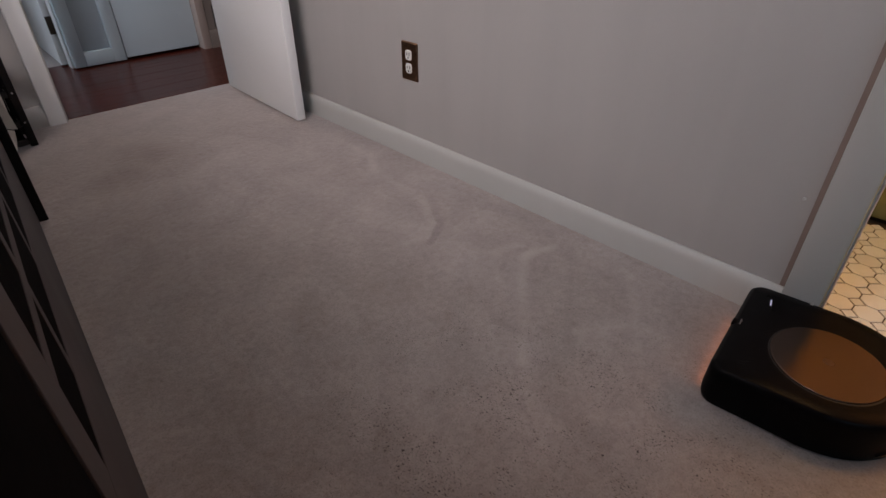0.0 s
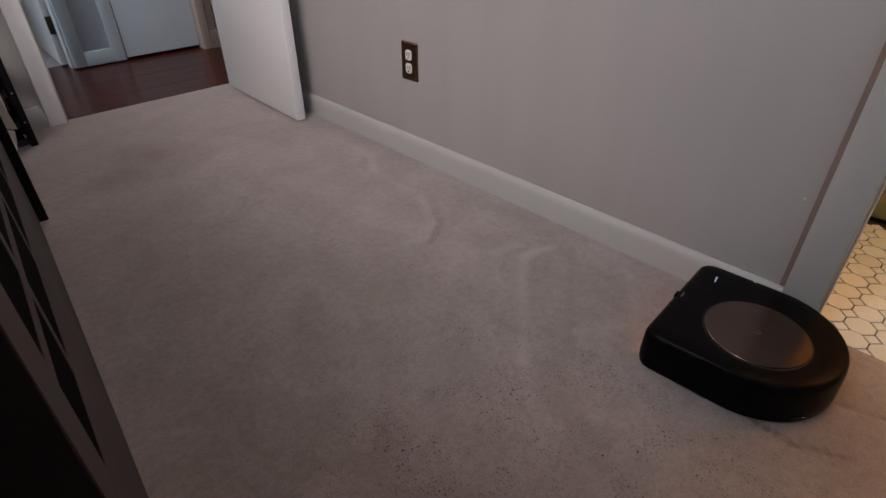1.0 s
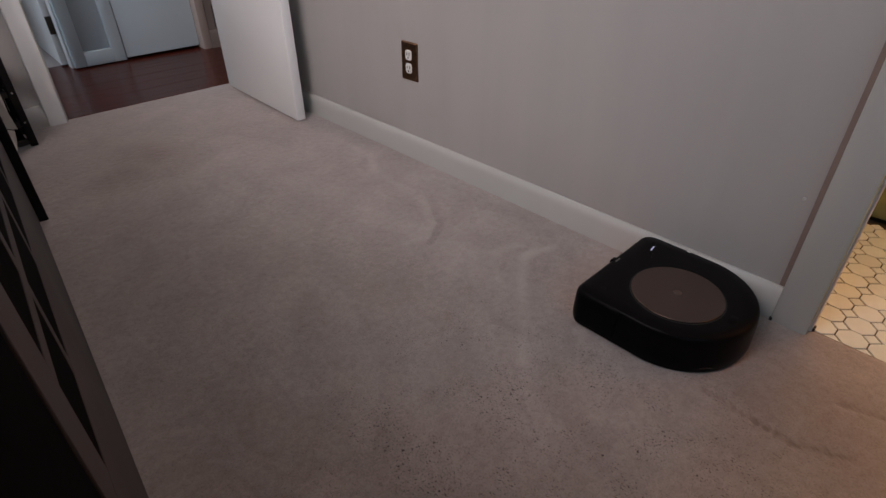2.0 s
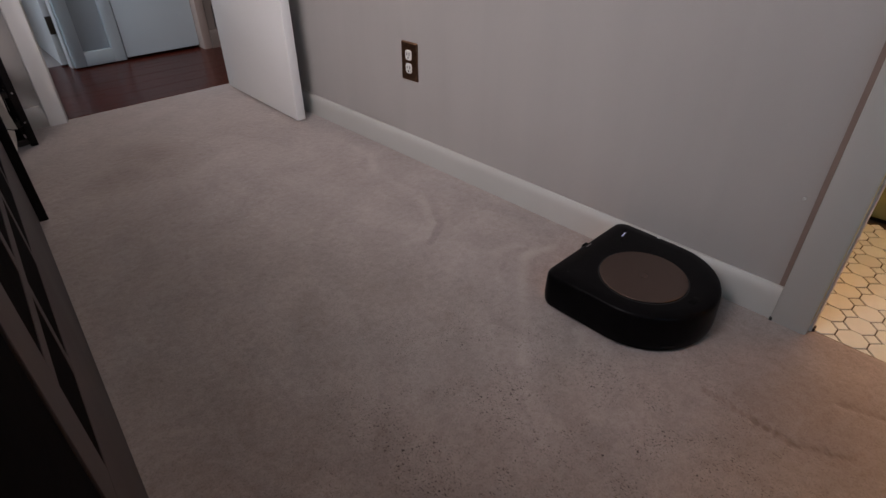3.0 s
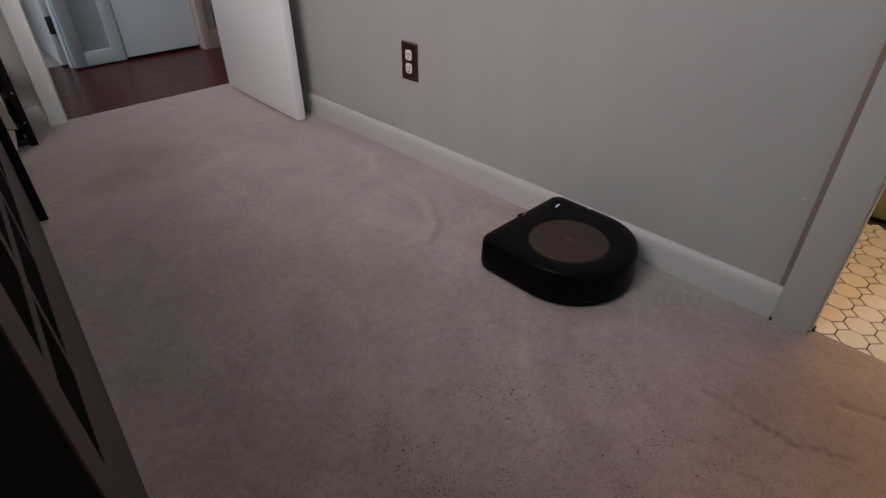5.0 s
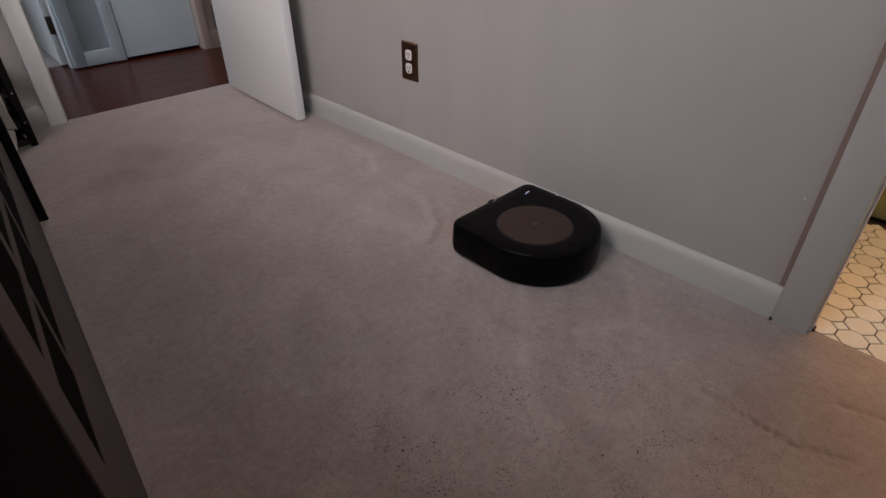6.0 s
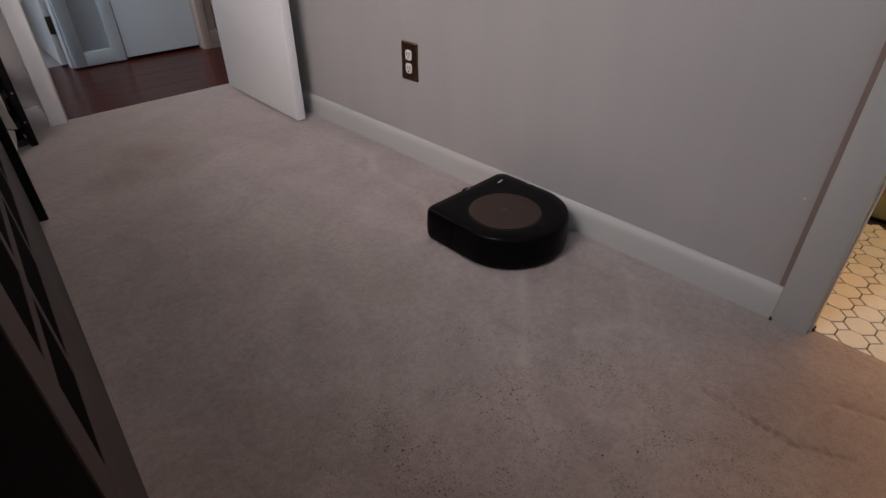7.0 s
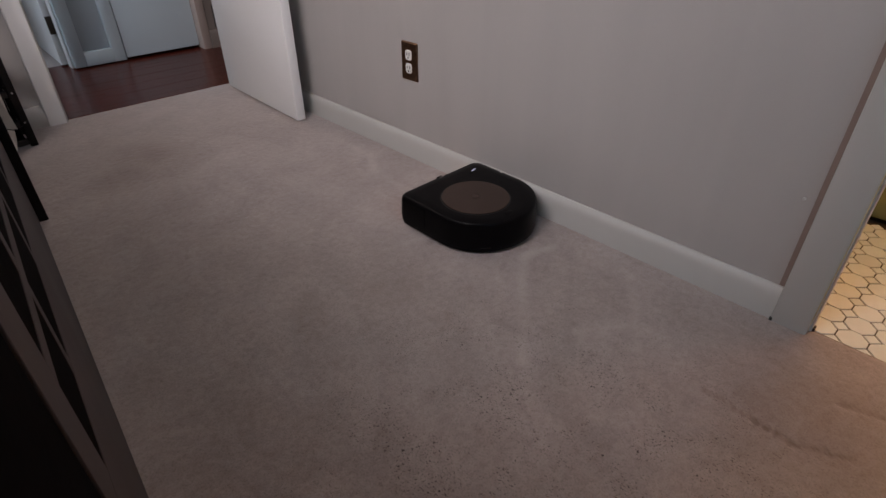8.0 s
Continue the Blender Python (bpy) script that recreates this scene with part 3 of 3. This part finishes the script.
def lattice_cabinet():
    """A dark cabinet with a grey gridded front, turned five degrees from the wall's line."""
    c = empty("lattice_cabinet", pose(-1.148, 0, 0, 0, 0, -5.11), "black cabinet with taupe grid-paned front on carpet", "cabinet")
    L0, L1, H = 0.320, 1.655, 0.72
    part("body", boxes(((-0.42, L0, 0.004), (-0.20, L1, H)), ((-0.20, L1 - 0.02, 0.004), (-0.03, L1, H)), ((-0.20, L0, 0.004), (-0.03, L0 + 0.02, H))), M_VOID, c, "matte black cabinet box")
    part("top", boxes(((-0.43, L0 + 0.001, H), (0.0, L1 + 0.01, H + 0.014)), bev=0.003), M_VOID, c, "matte black top")
    part("leg", boxes(((-0.03, L1, 0), (0.022, L1 + 0.02, H)), bev=0.002), M_BLACK, c, "black corner post")
    FR = L1 - 0.20
    d = part("door", boxes(((-0.022, 0.322, 0.004), (0.0, L1, 0.340)), bev=0.0015), M_GREY, c, "taupe lower panel")
    part("stile", boxes(((-0.022, 0.322, 0.340), (0.0, 0.401, H)), bev=0.001), M_GREY, d)
    part("stile", boxes(((-0.022, FR, 0.340), (0.0, L1, H)), bev=0.001), M_GREY, d)
    bars_y, bars_z = [0.401, 0.554, 0.803, 1.06, 1.31, FR], [0.340, 0.4565, H]
    for y in bars_y[1:-1]:
        part("muntin", boxes(((-0.008, y - 0.0125, 0.3402), (-0.0002, y + 0.0125, H)), bev=0.0004), M_GREY, d)
    for z in bars_z[1:-1]:
        part("muntin", boxes(((-0.007, 0.4012, z - 0.0125), (0.0, FR, z + 0.0125)), bev=0.0004), M_GREY, d)
    # black sheets close the grid in place of the dark inside behind it
    for y0, y1 in zip(bars_y, bars_y[1:]):
        for z0, z1 in zip(bars_z, bars_z[1:]):
            part("pane", boxes(((-0.006, y0 + 0.0005, z0 + 0.0005), (-0.0008, y1 - 0.0005, z1 - 0.0005))), M_VOID, d, "matte black sheet painting the cabinet's dark inside")
    return c


lattice_cabinet()


def light_block_cabinet():
    """The plain black cabinet next to it, close beside the eye; its unseen bulk blocks window light."""
    c = empty("light_block_cabinet", pose(-1.148, 0, 0, 0, 0, -5.11), "matte black cabinet beside the gridded cabinet, unseen bulk added to block light", "cabinet")
    # unseen length and height, added to keep window light off carpet and low wall
    y0, y1, h = -1.85, 0.316, 1.42
    part("body", boxes(((-0.42, y0, 0.0), (-0.02, y1, h)), bev=0.003), M_VOID, c)
    for a, b in ((y0 + 0.004, (y0 + y1) / 2 - 0.002), ((y0 + y1) / 2 + 0.002, y1)):
        part("door", boxes(((-0.0198, a, 0.003), (-0.001, b, h - 0.01)), bev=0.002), M_VOID, c, "matte black cabinet door")


light_block_cabinet()


def rack():
    """Open black shelf by the doorway: posts, lipped shelves, a back panel."""
    r = empty("shelf_rack", pose(-0.866, 2.243, 0), "black lacquered open shelf rack beside the doorway", "shelf")
    for x in (-0.024, -0.50):
        for y in (0.0, 0.145):
            part("post", boxes(((x, y, 0), (x + 0.024, y + 0.022, 0.95)), bev=0.003), M_BLACK, r)
    for z in (0.012, 0.075, 0.175, 0.29, 0.55, 0.8):
        s = part("shelf", boxes(((-0.476, 0.012, z), (-0.0245, 0.16, z + 0.012)), bev=0.002), M_BLACK, r)
        part("lip", boxes(((-0.476, 0.002, z - 0.004), (-0.0245, 0.0115, z + 0.018)), bev=0.002), M_RACK, s, "glossy black front lip")
    part("back_panel", boxes(((-0.476, 0.161, 0.03), (-0.025, 0.166, 0.93))), M_BLACK, r)
    for z in (0.085, 0.185):
        part("screw", cyl(0.003, 0, 0.002, 10, 0.0005), M_STEEL, r, "small steel screw head", True, pose(-0.012, 0.0, z, 90, 0, 0))


rack()


def bag():
    """A folded canvas bag leaning on the shelf's front, with a flap and a dark seam."""
    b = empty("canvas_bag", pose(-0.962, 2.205, 0.0), "cream canvas bag slumped against the black shelf", "bag")
    bm = bmesh.new()
    bmesh.ops.create_uvsphere(bm, u_segments=32, v_segments=24, radius=1)
    for v in bm.verts:
        u, w, h = v.co
        n = noise.noise(v.co * 2.3) * 0.12
        sq = 1 / max(abs(u) ** 4 + abs(w) ** 4 + abs(h) ** 4, 1e-6) ** 0.25
        lean = -0.018 * (h * sq + 1)
        v.co = Vector((u * sq * 0.034 * (1 + n) - 0.6 * lean, w * sq * 0.026 * (1 + n), 0.118 + max(-0.97, h * sq) * 0.118 * (1 + 0.3 * n)))
    body = part("body", bm, M_CLOTH, b, smooth=True)
    bm = bmesh.new()
    rows = []
    for k in range(9):
        a = k / 8
        rows.append([bm.verts.new((-0.03 + 0.07 * c + 0.012 * a, -0.029 - 0.004 * math.sin(3 * a + 2 * c), 0.232 - 0.11 * a - 0.035 * c)) for c in (0, 0.25, 0.5, 0.75, 1)])
    for p, q in zip(rows, rows[1:]):
        for k in range(4):
            bm.faces.new((p[k], p[k + 1], q[k + 1], q[k]))
    bmesh.ops.solidify(bm, geom=bm.faces[:], thickness=0.003)
    part("flap", bm, M_CLOTH, b, smooth=True)
    bm = bmesh.new()
    add_box(bm, (-0.036, -0.0015, -0.0015), (0.038, 0.0015, 0.0015), 0.0006)
    part("piping", bm, M_DARK, body, "dark seam piping", at=pose(0.008, -0.0335, 0.106, 0, 27, 0))


bag()


# ---- the robot ----
def robot():
    r = empty("robot_vacuum", pose(-0.168, 0, 0), "black D-shaped robot vacuum with a bronze lid on carpet", "robot vacuum")
    W, F = 0.149, 0.1545

    def outline(r0, lo, hi):
        """D shape: half circle at the back, rounded corners at the front; lo..hi keeps a stretch of y."""
        def f(inset):
            pts, w, fr = [], W - inset, F - inset
            c = r0 - inset * 0.5
            for k in range(33):
                a = math.pi + math.pi * k / 32
                pts.append((w * math.cos(a), 0.972 * w * math.sin(a)))
            for k in range(9):
                a = (math.pi / 2) * k / 8
                pts.append((w - c + c * math.cos(a), fr - c + c * math.sin(a)))
            for k in range(9):
                a = math.pi / 2 + (math.pi / 2) * k / 8
                pts.append((-(w - c) + c * math.cos(a), fr - c + c * math.sin(a)))
            return [(x, min(max(y, lo), hi)) for x, y in pts]
        return f
    bm = bmesh.new()
    add_prism(bm, outline(0.026, -1, 1), [(0.008, 0.001), (0.001, 0.006), (-0.001, 0.016), (-0.001, 0.03), (0.0005, 0.070), (0.002, 0.078), (0.004, 0.0825), (0.008, 0.085), (0.03, 0.0862), (0.058, 0.086)])
    body = part("body", bm, M_ROBOT, r, smooth=True)
    bm = bmesh.new()
    add_prism(bm, outline(0.026, 0.052, 1), [(0.004, 0.008), (-0.001, 0.014), (-0.0022, 0.03), (-0.0008, 0.072), (0.001, 0.079), (0.004, 0.082)])
    part("bumper", bm, M_ROBOT_SIDE, r, "dark front bumper", True)
    n = 64

    def circle(rad):
        return lambda i: [((rad - i) * math.cos(2 * math.pi * k / n), (rad - i) * math.sin(2 * math.pi * k / n)) for k in range(n)]
    bm = bmesh.new()
    add_prism(bm, circle(0.0915), [(0, 0.083), (0.001, 0.0862), (0.003, 0.0865)])
    part("lid_ring", bm, M_DARK, r, "black groove ring round the lid", True, pose(-0.020, -0.001, 0))
    bm = bmesh.new()
    add_prism(bm, circle(0.0875), [(0, -0.002), (0, 0.001), (0.0012, 0.002), (0.03, 0.0024), (0.06, 0.0025)])
    lid = part("lid", bm, M_BRONZE, r, "brushed bronze round lid", True, pose(-0.020, -0.001, 0.0871))
    part("emblem", cyl(0.0085, 0.0020, 0.0029, 24, 0.0003), M_EMBLEM, lid, "small round emblem", True)
    part("recess", boxes(((-0.034, -0.116, 0.085), (-0.006, -0.102, 0.0864)), bev=0.0012), M_ROBOT_SIDE, r, "finger recess behind the lid", True)
    bm = bmesh.new()
    add_box(bm, (-0.0100, -0.0013, 0), (0.0100, 0.0013, 0.0012), 0.0004)
    part("button_light", bm, M_LED, r, "glowing white button light", True, pose(0.094, 0.112, 0.0856, 0, 0, 8))
    for x in (-0.02, 0.02):
        part("button", cyl(0.004, 0.084, 0.0868, 16, 0.0006), M_ROBOT_SIDE, r, smooth=True, at=pose(0.094 + x, 0.112 + x * 0.4, 0))
    part("camera_window", boxes(((-0.009, 0.147, 0.076), (0.009, 0.1558, 0.0842)), bev=0.002), M_ROBOT_SIDE, r, "front sensor bump", True)
    # steel bar added to make the small glint on the sensor bump
    part("sensor_glint", boxes(((-0.008, 0.141, 0.0838), (0.008, 0.1435, 0.0868)), bev=0.0006), M_STEEL, r, "thin steel bar added as the sensor's glint", True)
    # pale plastic stands in for bright wall showing through a notch
    part("bumper_seam", boxes(((0.137, 0.047, 0.079), (0.146, 0.053, 0.0865)), bev=0.0008), M_ANCHOR, r, "pale block in place of the wall seen through the bumper's notch", True)
    part("front_light", boxes(((-0.112, 0.1525, 0.009), (0.118, 0.1562, 0.0165)), bev=0.0006), M_AMBER_GLOW, r, "amber glowing light strip low on the front", True)
    # added and turned to give the faint glint low at the back
    part("rear_slot", boxes(((-0.013, -0.1512, 0.019), (0.013, -0.148, 0.0215)), bev=0.001), M_ROBOT_GLOSS, r, "glossy rear slot, added for the faint glint there", True, pose(0, 0, 0, 0, 0, -42))
    return r


cleaner = robot()

# ---- floorboards and tiles, piece by piece ----
board_w, y, row = 0.057, Y1 + 0.022, 0
board_meshes = []
for length in (0.7, 0.9, 1.1):
    board_meshes.append((length, mesh_of("floorboard", boxes(((0, 0, -0.012), (length - 0.0005, board_w - 0.0004, 0.0)), bev=0.0006), M_WOOD)))
while y < HALL_Y + 0.06:
    x = -2.55 + random.uniform(0, 0.5)
    while x < 0.3:
        length, me = random.choice([b for b in board_meshes if x + b[0] < 1.0] or board_meshes[:1])
        ob = new("floorboard", me)
        ob.parent, ob.location = hall_floor, (x, y, random.uniform(-0.0004, 0.0004))
        x += length
    y += board_w

P, CUT, GAP = 0.0562, 0.0175, 0.0012
h, c = P / 2 - GAP, CUT


def octagon(inset):
    a, b = h - inset, h - c
    return [(a, -b), (a, b), (b, a), (-b, a), (-a, b), (-a, -b), (-b, -a), (b, -a)]


def diamond(inset):
    r = c - 2.0 * GAP - inset * 1.4
    return [(r, 0), (0, r), (-r, 0), (0, -r)]


bm = bmesh.new()
add_prism(bm, octagon, [(0, -0.004), (0, -0.0006), (0.0008, 0.0)])
me_oct = mesh_of("tile", bm, M_TILE)
bm = bmesh.new()
add_prism(bm, diamond, [(0, -0.004), (0, -0.0006), (0.0008, 0.0)])
me_dot = mesh_of("small_tile", bm, M_TILE)
lay = pose(0.1808, 0.0216, 0, 0, 0, -1.5)      # one small tile's centre, and the slant of the courses
for i in range(-4, 9):
    for j in range(-6, 5):
        for name, me, off in (("tile", me_oct, 0.5), ("small_tile", me_dot, 0.0)):
            at = lay @ Vector((P * (i + off), P * (j + off), random.uniform(-0.0003, 0.0003)))
            if 0.03 - (0.0 if off else 0.03) < at.x < 0.6:
                ob = new(name, me)
                ob.parent, ob.location, ob.rotation_euler = bath_floor, at, (0, 0, radians(-1.5))


def motions():
    rows = [(0.0, 0.013, 6.3, -0.165, -0.003), (0.5, 0.058, 5.0, -0.169, -0.003), (0.7, 0.086, 4.3, -0.172, -0.003), (1.0, 0.124, 2.9, -0.173, -0.003), (1.2, 0.157, 1.8, -0.173, -0.003),
            (1.5, 0.203, 0.2, -0.172, -0.003), (1.7, 0.237, 0.0, -0.170, -0.002), (2.8, 0.331, -0.7, -0.167, -0.001), (3.0, 0.349, -0.7, -0.166, 0),
            (3.5, 0.396, -0.6, -0.166, 0), (4.0, 0.441, -0.6, -0.166, 0), (4.5, 0.486, -0.5, -0.166, 0.001), (6.0, 0.628, -0.2, -0.165, 0.002), (6.5, 0.674, 0.0, -0.165, 0.002),
            (7.0, 0.719, 0.0, -0.165, 0.002), (7.5, 0.771, 0.0, -0.165, 0.002), (8.0, 0.817, 0.0, -0.165, 0.002)]
    walk(cleaner, [(t, pose(x, y, z, 0, 0, a)) for t, y, a, x, z in rows])


motions()
